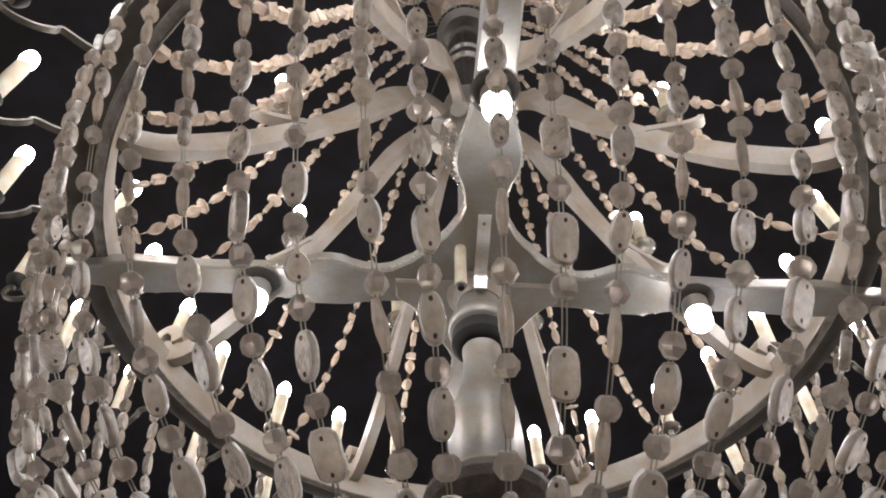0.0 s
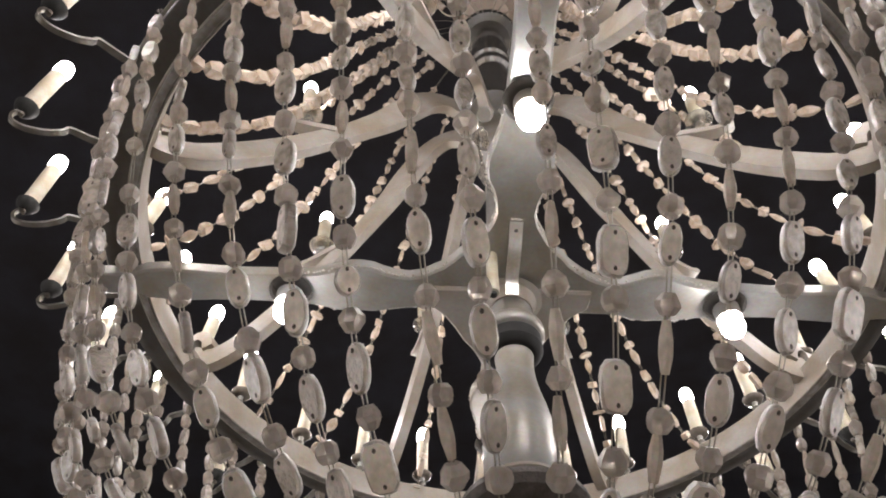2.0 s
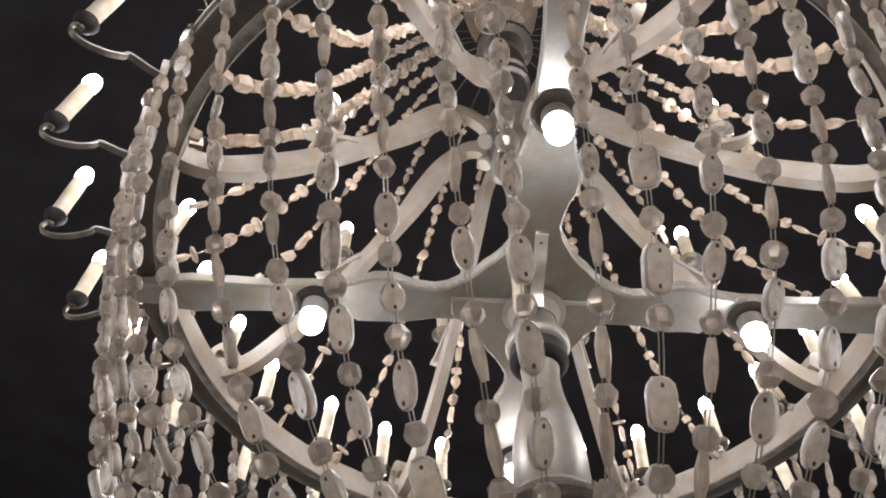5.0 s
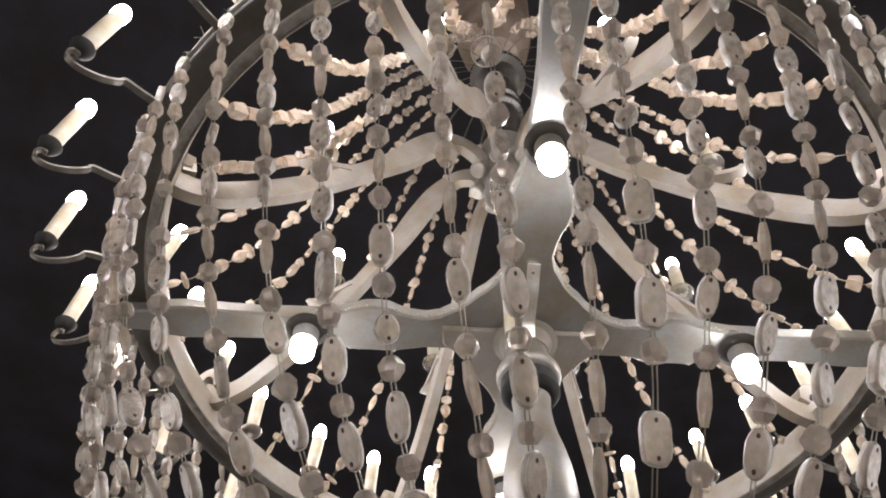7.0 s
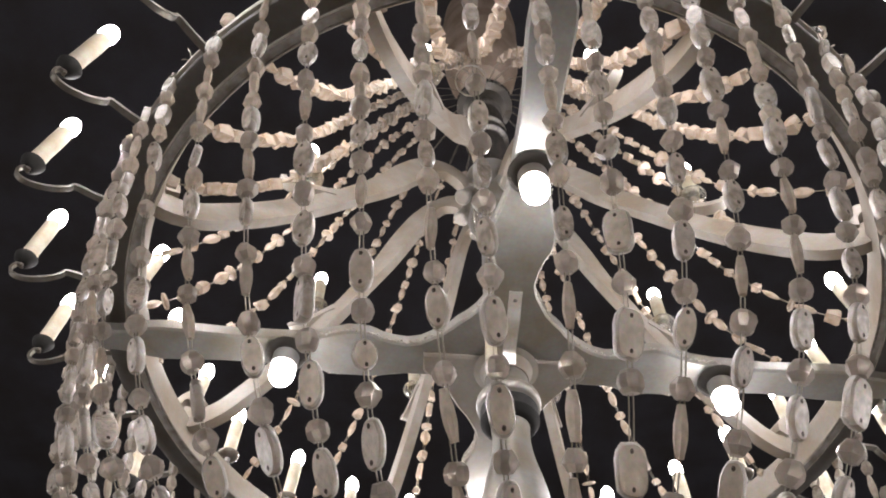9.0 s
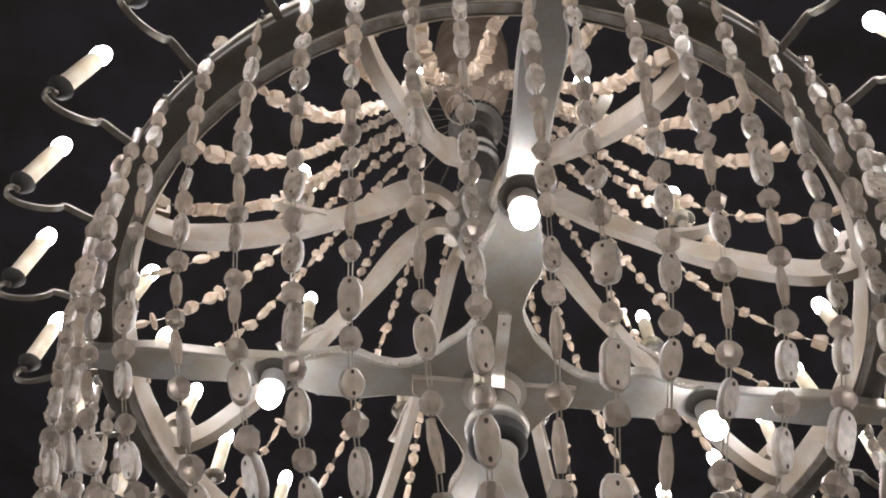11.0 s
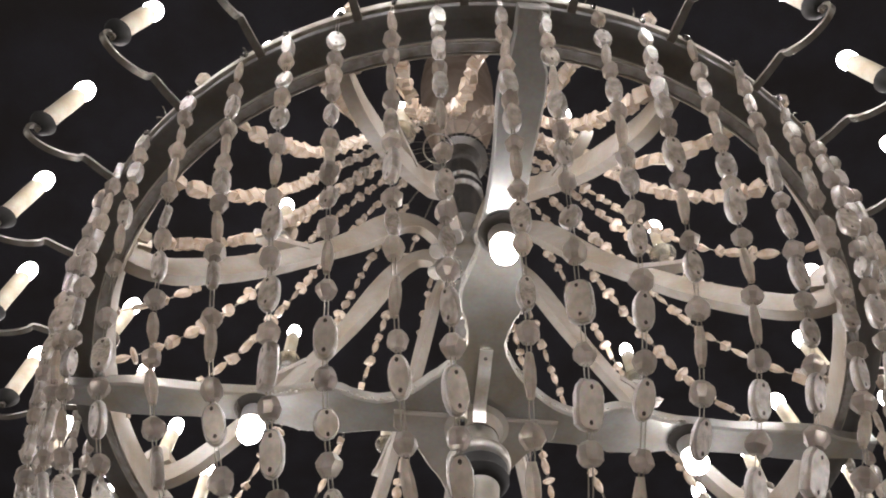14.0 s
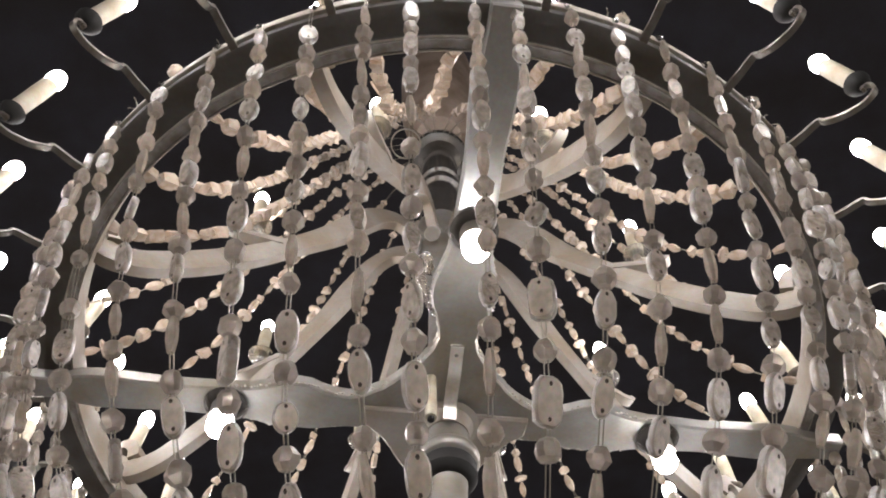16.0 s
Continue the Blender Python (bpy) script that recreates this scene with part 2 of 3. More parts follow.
TUBES = [nugget(0.0054, 0.0190, 21, 0.06, 4, 7), nugget(0.0058, 0.0175, 22, 0.06, 4, 7)]
CHIPS = [chip(0.0125, 0.0115, 0.0105, s) for s in (31, 32, 33)] + [chip(0.0130, 0.0105, 0.0090, s, 4) for s in (34, 35, 36)]
BLOCKS = [chip(0.0138, 0.0122, 0.0115, s, 4) for s in (37, 38, 39)]
DROPS = [flattened(lathe([(0.0024, -0.0150), (0.0088, -0.0060), (0.0100, 0.0010), (0.0086, 0.0070), (0.0024, 0.0145)], 6)), flattened(lathe([(0.0022, -0.0170), (0.0062, -0.0090), (0.0076, 0.0), (0.0060, 0.0090), (0.0022, 0.0170)], 6)),
         nugget(0.0078, 0.0150, 41, 0.08, 4, 6)]
SQUARES = [chip(0.0100, 0.0062, 0.0085, s, 4) for s in (51, 52)]
BARS = [chip(0.0062, 0.0150, 0.0058, s, 4) for s in (53, 54)]
WAFERS = [lathe([(0.0118, -0.0026), (0.0138, -0.0014), (0.0138, 0.0014), (0.0118, 0.0026)], 8)]


def height_of(shape):
    z = [p[2] for p in shape[0]]
    return max(z) - min(z)


def along(line, total=None):
    """Arc lengths of a line."""
    s = [0.0]
    for a, b in zip(line, line[1:]):
        s.append(s[-1] + (b - a).length)
    return s


def place(line, lengths, s):
    """Point and tangent at the arc length s."""
    k = int(np.searchsorted(lengths, s))
    k = min(max(k, 1), len(line) - 1)
    a, b = line[k - 1], line[k]
    d = lengths[k] - lengths[k - 1]
    return a + (b - a) * ((s - lengths[k - 1]) / d if d else 0), (b - a).normalized()


def frame_at(p, tangent, outward, spin):
    z = tangent
    y = (outward - z * outward.dot(z)).normalized()
    x = y.cross(z)
    m = Matrix((x, y, z)).transposed().to_4x4()
    m.translation = p
    return m @ Matrix.Rotation(spin, 4, "Z")


# ---------------------------------------------------------------- an assumed room, coloured near-black above to keep the background dark
def slab(name, x0, x1, y0, y1, z0, z1, label, mat=DARK_BACKDROP):
    ob = new(name, Solid().add(box(x0, x1, y0, y1, z0, z1)).mesh(name, [mat], 0))
    return tagged(ob, label, name.split("_")[0], "", "structure")


# Floor added out of view as a reflector under the bead strings.
slab("floor", -12, 12, -12, 12, -0.2, 0, "unseen pale floor, added to bounce light up onto the beads", FLOORING)
# Unlit dark is put into this colour; openings below the walls pass the fill.
slab("ceiling", -7, 7, -7, 7, 7.5, 7.7, "assumed high ceiling, coloured near-black to stand for the unlit dark")
slab("wall_west", -7.2, -7, -7, 7, 3.4, 7.5, "assumed upper wall, coloured near-black, above an opening left for the fill light")
slab("wall_east", 7, 7.2, -7, 7, 3.4, 7.5, "assumed upper wall, coloured near-black, above an opening left for the fill light")
slab("wall_south", -7, 7, -7.2, -7, 3.4, 7.5, "assumed upper wall, coloured near-black, above an opening left for the fill light")
slab("wall_north", -7, 7, 7, 7.2, 3.4, 7.5, "assumed upper wall, coloured near-black, above an opening left for the fill light")
# Piers added out of view to carry the upper walls.
for x in (-7.2, 6.8):
    for y in (-7.2, 6.8):
        slab("pier", x, x + 0.4, y, y + 0.4, 0, 3.39, "assumed dark square pier, added out of view under the upper walls")

# ---------------------------------------------------------------- the chandelier
chandelier = tagged(new("chandelier"), "large round bead-draped chandelier with lit candle bulbs and painted wooden arms", "chandelier")
chandelier.location = (0, 0, RING)

# the hoop: a board ring with a stepped underside and a thin lip
HOOP = [(0.5774, 0.006), (0.5782, 0.0085), (0.581, 0.009), (0.597, 0.0096), (0.599, 0.0090), (0.612, 0.009), (0.616, 0.011),
        (0.618, 0.015), (0.618, 0.036), (0.616, 0.042), (0.5774, 0.042)]
ring = part("ring", Solid().add(hoop(HOOP)), HOOPING, chandelier, "broad pewter-grey painted hoop with a stepped underside")
MOULDING = [(0.5616, 0.001), (0.5640, -0.0012), (0.5660, -0.0006), (0.5725, -0.0002), (0.5745, -0.0008), (0.5762, 0.0015), (0.5770, 0.006), (0.5770, 0.0415), (0.5616, 0.0415)]
part("moulding", Solid().add(hoop(MOULDING)), MOULDED, chandelier, "scuffed grey moulding, lightened as if lit, along the inner edge of the hoop")
INNER = [(0.5590, 0.000), (0.5597, -0.0015), (0.5606, -0.0015), (0.5613, 0.000), (0.5613, 0.046), (0.5606, 0.048), (0.5597, 0.048), (0.5590, 0.046)]
part("inner_band", Solid().add(hoop(INNER)), PAINT, chandelier, "thin pale painted band lining the hoop")
RIM = [(0.6182, 0.0215), (0.6220, 0.0212), (0.6230, 0.0220), (0.6234, 0.0460), (0.6225, 0.0470), (0.6120, 0.047), (0.6110, 0.0425), (0.6182, 0.0425)]
part("rim_band", Solid().add(hoop(RIM)), PALE, chandelier, "pale worn rim on top of the hoop")
# thin pale ring added for the highlight along the hoop's step
r, z, w = 0.5766, 0.0022, 0.0016
sec = [(r + w * math.cos(k * math.pi / 3), z + w * math.sin(k * math.pi / 3)) for k in range(6)]
part("edge_wire", Solid().add(hoop(sec, 140)), PALE, chandelier, "thin pale ring drawing the highlight along the step of the hoop")

# the flat cross of four scalloped boards
CROSS = 8.3
HALF = [(0.076, 0.076), (0.086, 0.064), (0.100, 0.052), (0.114, 0.043), (0.130, 0.034), (0.150, 0.029), (0.172, 0.031), (0.190, 0.037), (0.205, 0.044), (0.222, 0.047),
        (0.240, 0.045), (0.262, 0.038), (0.285, 0.032), (0.315, 0.028), (0.350, 0.0265), (0.400, 0.025), (0.440, 0.026), (0.490, 0.0295),
        (0.520, 0.0300), (0.548, 0.0275), (0.562, 0.0215), (0.590, 0.0190), (0.624, 0.0185)]
LOW, TOP = -0.024, -0.003
BARE = 0.150  # the far side of the long board runs straight inside this radius
outline = []
for k in (0, 2, 3):
    rnd = random.Random(60 + k)
    side = [(r, w + rnd.uniform(-0.0008, 0.0008)) for r, w in HALF[1:]]
    near = [(r, -w) for r, w in side] if k != 2 else [(r, -min(w, 0.0385)) for r, w in side if r >= BARE]
    back = [(r, w) for r, w in reversed(side)] if k != 0 else [(r, min(w, 0.0385)) for r, w in reversed(side) if r >= BARE]
    corners = ([(HALF[0][0], -HALF[0][1])] if k != 2 else []) + near + back
    c, n = math.cos(math.pi / 2 * k), math.sin(math.pi / 2 * k)
    outline += [(x * c - y * n, x * n + y * c) for x, y in corners]
cross = part("cross_board", Solid().add(plate(outline, LOW, TOP)), SILVER, chandelier, "flat silver-grey board cut as a scalloped cross", turn(CROSS))
# the far arm is a board of its own whose broad head laps under the others
HEAD = [(-0.018, 0.124), (0.012, 0.123), (0.018, 0.119), (0.030, 0.102), (0.043, 0.091), (0.060, 0.079)]
flank = HEAD + [(r, w) for r, w in HALF if r > 0.08]
lapped = [(w, r) for r, w in flank] + [(-w, r) for r, w in reversed(flank)]
part("lapped_board", Solid().add(plate(lapped, LOW - 0.007, TOP - 0.005)), PAINT, cross, "pale painted board lapped under the cross with a flared head")
# Dark ring added for the socket's shadow and reflection on the glossy board.
SHADE_RING = [(0.031, LOW - 0.0005), (0.033, LOW - 0.004), (0.028, LOW - 0.008), (0.0205, LOW - 0.011)]
HOLDER = [(0.0200, LOW - 0.0112), (0.0190, LOW - 0.028), (0.0200, LOW - 0.030), (0.0200, LOW - 0.036), (0.016, LOW - 0.037)]
globe = [(0.0125, LOW - 0.034)] + [(0.0180 * math.sin(a), LOW - 0.0515 - 0.0180 * math.cos(a)) for a in [math.pi - 0.6 - i * (math.pi - 0.62) / 9 for i in range(10)]]
holder_mesh = Solid().add(lathe(HOLDER[::-1], 24)).mesh("lamp_socket", [PEWTER])
shade_ring_mesh = Solid().add(lathe(SHADE_RING[::-1], 28)).mesh("socket_flange", [DARKMETAL])
globe_mesh = Solid().add(lathe(globe[::-1], 16)).mesh("globe_bulb", [LITGLOBE], 80)
for k in range(4):
    rnd = random.Random(60 + k)
    at = turn(90 * k, 0.329)
    part("lamp_socket", holder_mesh, None, cross, "pewter lamp socket", at)
    part("socket_flange", shade_ring_mesh, None, cross, "dark ring for the shadow and reflection round the lamp socket", at)
    part("globe_bulb", globe_mesh, None, cross, "lit round frosted bulb", at)
    # crust of paint along the edges of the board
    knobs, dot = Solid(), nugget(0.0022, 0.0018, 3, 0.2, 3, 5)
    for s in (-1, 1):
        for r in np.arange(0.095, 0.34, 0.0045):
            w = float(np.interp(r, [q[0] for q in HALF], [q[1] for q in HALF]))
            far_side = (k, s) in ((0, 1), (2, -1))
            w = min(w, 0.0385) if far_side else w
            if rnd.random() < 0.7 and not (far_side and r < BARE):
                knobs.add(dot, Matrix.Translation((r, s * (w + 0.0006), LOW + 0.006 + rnd.uniform(-0.003, 0.003))) @ Matrix.Rotation(rnd.uniform(0, 6), 4, "Z") @ Matrix.Scale(rnd.uniform(0.5, 1.3), 4))
    part("edge_beading", knobs, PALE, cross, "fine crusty pale beading along the board edge", turn(90 * k))["kind"] = "stuff"

# bent metal strap and screw under the board that comes towards the entrance
strap_line = smooth_line([(0.140, 0, LOW - 0.003), (0.124, 0, LOW - 0.008), (0.100, 0, LOW - 0.018), (0.074, 0, LOW - 0.020), (0.052, 0, LOW - 0.026), (0.042, 0, LOW - 0.046)], 0.004)
strap = part("strap", Solid().add(sweep(strap_line, 0.0094, 0.0016)), SILVERBAR, chandelier, "bent nickel strap with a screw", turn(CROSS + 270.5))
part("screw", Solid().add(lathe([(0.0015, -0.002), (0.003, -0.001), (0.003, 0.0)], 10)), IRON, strap, "", Matrix.Translation((0.128, 0, LOW - 0.0075)))

# ivory tube that hangs from the cross beside the strap
tube = part("hanging_tube", Solid().add(lathe([(0.0060, -0.112), (0.0082, -0.111), (0.0086, -0.108), (0.0083, -0.070), (0.0086, -0.036), (0.0080, LOW + 0.002)], 16)), SLEEVE, chandelier, "ivory tube hanging below the cross", Matrix.Translation((-0.019, -0.081, 0)))
part("tube_end", Solid().add(lathe([(0.0030, -0.1180), (0.0048, -0.1170), (0.0050, -0.1122)], 12)), BLACK, tube, "dark socket end")
# ribbed glass curl beside the near arm
curl = smooth_line([(-0.006, -0.183, -0.004), (-0.020, -0.194, 0.018), (-0.027, -0.216, 0.036), (-0.026, -0.242, 0.042), (-0.018, -0.258, 0.030), (-0.013, -0.252, 0.014), (-0.016, -0.238, 0.010)], 0.002)
part("glass_curl", Solid().add(sweep(curl, lambda q: 0.0085 - 0.004 * q + 0.0012 * math.sin(70 * q), lambda q: 0.0085 - 0.004 * q + 0.0012 * math.sin(70 * q), Vector((1, 0.2, 0)), 10)), GLASS, chandelier, "ribbed clear glass curl beside the board", smooth=60)

# turned column, hub and the pendant finial
SHAFT = [(0.030, -0.002), (0.030, 0.05), (0.036, 0.06), (0.036, 0.075), (0.028, 0.09), (0.026, 0.30), (0.030, 0.36), (0.044, 0.40), (0.050, 0.42), (0.046, 0.435), (0.046, 0.47), (0.052, 0.48),
         (0.052, 0.495), (0.046, 0.505), (0.046, 0.56), (0.052, 0.57), (0.052, 0.60), (0.040, 0.615)]
BALUSTER = [(0.046, 0.6155), (0.042, 0.66), (0.040, 0.72), (0.043, 0.772), (0.051, 0.782), (0.052, 0.800), (0.044, 0.812), (0.044, 0.826), (0.050, 0.834), (0.050, 0.846), (0.040, 0.858),
            (0.044, 0.90), (0.044, 0.96), (0.036, 1.00)]
part("column", Solid().add(lathe(SHAFT, 32)), PEWTER, chandelier, "turned pewter-grey central column")
part("baluster", Solid().add(lathe(BALUSTER, 32)), POLISHED, chandelier, "polished pewter turned baluster above the hub")
DROP = Matrix.Translation((0.002, 0.004, -0.036))
part("neck_tube", Solid().add(lathe([(0.033, -0.056), (0.035, -0.046), (0.040, -0.036), (0.049, LOW - 0.0075)], 32)), PAINT, chandelier, "short pale flared tube between the cross and the collar", Matrix.Translation((0.002, 0.004, 0)))
collar = [(0.031, -0.014)] + [(0.033, -0.050)] + [(0.0385 + 0.0085 * math.cos(a), -0.071 + 0.0125 * math.sin(a)) for a in [1.4 - i * 0.31 for i in range(10)]] + [(0.037, -0.088)]
part("collar", Solid().add(lathe(collar[::-1], 40)), PEWTER, chandelier, "dark polished metal collar ring", DROP)
BAND = [(0.0415, -0.086), (0.0420, -0.106), (0.036, -0.115), (0.0285, -0.1185)]
part("collar_band", Solid().add(lathe(BAND[::-1], 40)), BLACK, chandelier, "black band under the collar", DROP)
FINIAL = [(0.0275, -0.1190), (0.0262, -0.132), (0.0262, -0.148), (0.0280, -0.168), (0.0322, -0.192), (0.0380, -0.216), (0.0434, -0.245),
          (0.0466, -0.280), (0.0475, -0.305), (0.0466, -0.325), (0.0440, -0.340)]
part("finial", Solid().add(lathe(FINIAL[::-1], 40)), PEWTER, chandelier, "bottle-shaped turned pewter finial hanging below the cross", DROP)
part("finial_disc", Solid().add(lathe([(0.044, -0.352), (0.051, -0.351), (0.054, -0.347), (0.053, -0.342), (0.043, -0.339)], 40)), PAINT, chandelier, "round pale disc at the foot of the finial", DROP)
bowl = [(0.030, -0.400), (0.056, -0.396), (0.072, -0.386), (0.077, -0.376), (0.076, -0.368), (0.071, -0.364), (0.060, -0.361), (0.050, -0.3525)]
part("ribbed_bowl", Solid().add(lathe(bowl, 28)), DARKWOOD, chandelier, "dark ribbed wooden bowl under the finial", DROP, 8)

# eight curved arms from the hoop up to the hub
ARMS = [29.5 + 45 * k for k in range(8)]
ARM_LINE = smooth_line([(0.588, 0, 0.066), (0.550, 0, 0.044), (0.515, 0, 0.048), (0.480, 0, 0.068), (0.408, 0, 0.134), (0.330, 0, 0.228), (0.240, 0, 0.360), (0.190, 0, 0.455), (0.150, 0, 0.520), (0.105, 0, 0.545), (0.065, 0, 0.522), (0.048, 0, 0.490)], 0.012)
SCROLL = smooth_line([(0.318, 0, 0.262), (0.338, 0, 0.256), (0.362, 0, 0.249), (0.386, 0, 0.244), (0.404, 0, 0.246), (0.410, 0, 0.254)], 0.005)
arm_mesh = Solid().add(sweep(ARM_LINE, 0.0095, lambda s: 0.0195 + 0.002 * math.sin(9 * s) + 0.008 * math.exp(-((s - 0.72) / 0.16) ** 2) - 0.003 * s)).mesh("curved_arm", [PAINT])
end_mesh = Solid().add(sweep(smooth_line([(0.548, 0, 0.066), (0.556, 0, 0.090), (0.574, 0, 0.104), (0.592, 0, 0.094), (0.598, 0, 0.062)], 0.006), 0.016, 0.010)).mesh("end_scroll", [PAINT])
scroll_mesh = Solid().add(sweep(SCROLL, lambda s: 0.0120 - 0.003 * s, lambda s: 0.0075 - 0.0025 * s)).mesh("scroll", [PAINT])
ferrule_mesh = Solid().add(lathe([(0.0135, -0.030), (0.0165, -0.027), (0.0165, -0.021), (0.0140, -0.018), (0.0140, 0.014), (0.0165, 0.017), (0.0165, 0.023), (0.0135, 0.026)], 16), Matrix.Translation((0.056, 0, 0.488)) @ Matrix.Rotation(-0.45, 4, "Y")).mesh("ferrule", [PEWTER])
SHEATH = [(0.0095, 0.0), (0.0120, 0.001), (0.0124, 0.004), (0.0120, 0.030), (0.0124, 0.060), (0.0120, 0.088), (0.0112, 0.090)]
sheath_mesh = Solid().add(lathe(SHEATH, 16)).mesh("candle_sleeve", [SLEEVE])
short_mesh = Solid().add(lathe([(r, z * 0.92) for r, z in SHEATH], 16)).mesh("candle_sleeve", [SLEEVE])
bulb_mesh = Solid().add(lathe([(0.0085, 0.0), (0.0110, 0.004), (0.0126, 0.010), (0.0129, 0.017), (0.0120, 0.024), (0.0097, 0.030), (0.0065, 0.034), (0.0020, 0.0365)], 14)).mesh("candle_bulb", [LIT], 80)
pan_mesh = Solid().add(lathe([(0.0055, -0.0160), (0.0095, -0.0140), (0.0142, -0.0075), (0.0170, -0.0010), (0.0174, 0.0012), (0.0164, 0.0018), (0.0145, -0.0010), (0.0110, -0.0020)], 28)).mesh("drip_pan", [BLACK])
smoky_mesh = Solid().add(lathe([(0.006, -0.0080), (0.0130, -0.0072), (0.0180, -0.0045), (0.0205, 0.0000), (0.0208, 0.0015), (0.0198, 0.0022), (0.0165, -0.0006), (0.0110, -0.0020)], 24)).mesh("drip_pan", [SMOKY])
long_mesh = Solid().add(lathe([(r, z * 1.06) for r, z in SHEATH], 16)).mesh("candle_sleeve", [SLEEVE])
glass_mesh = Solid().add(lathe([(0.007, -0.034), (0.010, -0.030), (0.0065, -0.022), (0.0085, -0.014), (0.007, -0.006), (0.016, -0.005), (0.0225, -0.001), (0.0240, 0.003), (0.0225, 0.004), (0.009, 0.000)], 24)).mesh("drip_pan", [GLASS])
for k, az in enumerate(ARMS):
    rnd = random.Random(100 + k)
    arm = part("curved_arm", arm_mesh, None, chandelier, "pale painted wooden arm curving up to the hub", turn(az))
    part("end_scroll", end_mesh, None, arm)
    part("scroll", scroll_mesh, None, arm)
    part("ferrule", ferrule_mesh, None, arm, "dull pewter ferrule")
    lean = Matrix.Translation((0.365, 0, 0.292)) @ Euler((rnd.uniform(-0.05, 0.05), rnd.uniform(0.02, 0.12), 0)).to_matrix().to_4x4()
    part("drip_pan", glass_mesh, None, arm, "clear glass drip pan", lean)
    part("candle_sleeve", sheath_mesh, None, arm, "ivory candle sleeve", lean @ Matrix.Translation((0, 0, 0.004)))
    part("candle_bulb", bulb_mesh, None, arm, "lit candle bulb", lean @ Matrix.Translation((0, 0, 0.092)))

# lean of the candles that stand out of true: sideways and outwards, in radians
OUT_LEAN = {0: (0.0, 0.0), 1: (-0.06, -0.03), 2: (-0.10, -0.07), 3: (-0.15, -0.06), 4: (-0.09, -0.05), 11: (-0.02, -0.05), 12: (-0.03, -0.09)}
# twenty-eight candles on scrolled iron brackets outside the hoop
OUT_K = [0, 1, 2, 3, 4, 10, 11, 12, 16, 17, 18, 25, 26, 28]
OUT_A = [-176.6, -164.0, -151.0, -138.3, -125.1, -53.1, -41.7, -29.4, 22.3, 35.6, 49.5, 143.7, 158.1, 184.4]
bracket_line = smooth_line([(0.616, 0, 0.013), (0.642, 0, 0.015), (0.668, 0, 0.019), (0.674, 0, 0.009), (0.690, 0, -0.004), (0.711, 0, -0.011), (0.727, 0, -0.010), (0.739, 0, -0.003), (0.743, 0, 0.008), (0.740, 0, 0.018), (0.734, 0, 0.020), (0.732, 0, 0.014)], 0.0035)
bracket_mesh = Solid().add(sweep(bracket_line, lambda s: 0.0052 - 0.0018 * s, lambda s: 0.0026 - 0.0006 * s)).add(lathe([(0.004, 0.012), (0.005, 0.030)], 10), Matrix.Translation((0.734, 0, 0.004))).mesh("candle_bracket", [IRON])
for k in range(28):
    rnd = random.Random(200 + k)
    bracket = part("candle_bracket", bracket_mesh, None, chandelier, "thin scrolled pewter candle bracket", turn(float(np.interp(k, OUT_K, OUT_A))))
    tilt = OUT_LEAN.get(k, (rnd.uniform(-0.08, 0.03), rnd.uniform(-0.07, 0.02)))
    lean = Matrix.Translation((0.734, 0, 0.036)) @ Euler((*tilt, 0)).to_matrix().to_4x4()
    part("drip_pan", pan_mesh, None, bracket, "black drip pan", lean)
    part("candle_sleeve", long_mesh, None, bracket, "ivory candle sleeve", lean @ Matrix.Translation((0, 0, -0.002)))
    part("candle_bulb", bulb_mesh, None, bracket, "lit candle bulb", lean @ Matrix.Translation((0, 0, 0.0925)))

# twenty-eight candles standing on the hoop
IN_K = [0, 1, 2, 3, 4, 5, 6, 7, 8, 9, 10, 11, 12, 15, 17, 20, 22, 24, 26, 28]
IN_A = [41.9, 54.3, 69.8, 81.3, 96.0, 110.5, 123.3, 136.3, 151.0, 162.7, 176.5, 190.0, 202.0, 230.1, 254.1, 286.1, 311.4, 350.0, 376.6, 401.9]
stem_mesh = Solid().add(lathe([(0.012, 0.042), (0.012, 0.050), (0.005, 0.058), (0.0045, 0.075), (0.008, 0.080), (0.0045, 0.085), (0.006, 0.094)], 12)).mesh("candle_holder", [IRON])
for k in range(28):
    rnd = random.Random(300 + k)
    holder = part("candle_holder", stem_mesh, None, chandelier, "short turned candle holder on the hoop", turn(float(np.interp(k, IN_K, IN_A)), 0.592))
    lean = Matrix.Translation((0, 0, 0.100)) @ Euler((rnd.uniform(-0.05, 0.05), rnd.uniform(-0.10, 0.0), 0)).to_matrix().to_4x4()
    part("drip_pan", smoky_mesh, None, holder, "smoky brown glass drip pan", lean)
    part("candle_sleeve", short_mesh, None, holder, "ivory candle sleeve", lean @ Matrix.Translation((0, 0, 0.002)))
    part("candle_bulb", bulb_mesh, None, holder, "lit candle bulb", lean @ Matrix.Translation((0, 0, 0.084)))

# crown at the head of the column, with its stem and chain to the ceiling
part("crown", Solid().add(lathe([(0.030, 1.000), (0.055, 0.995), (0.072, 1.005), (0.074, 1.020), (0.060, 1.045), (0.034, 1.100), (0.020, 1.150)], 40)), DARKMETAL, chandelier, "dark turned crown that gathers the upper strings")
part("stem_bell", Solid().add(lathe([(0.030, 1.152), (0.062, 1.158), (0.090, 1.20), (0.105, 1.30), (0.112, 1.45), (0.118, 1.62), (0.112, 1.78), (0.085, 1.92), (0.048, 1.98), (0.030, 2.00)], 36)), BROWNED, chandelier, "brown-grey turned bell above the crown")
part("hanging_rod", Solid().add(lathe([(0.012, 1.990), (0.012, 5.0)], 16)), IRON, chandelier, "thin iron hanging rod up to the ceiling")
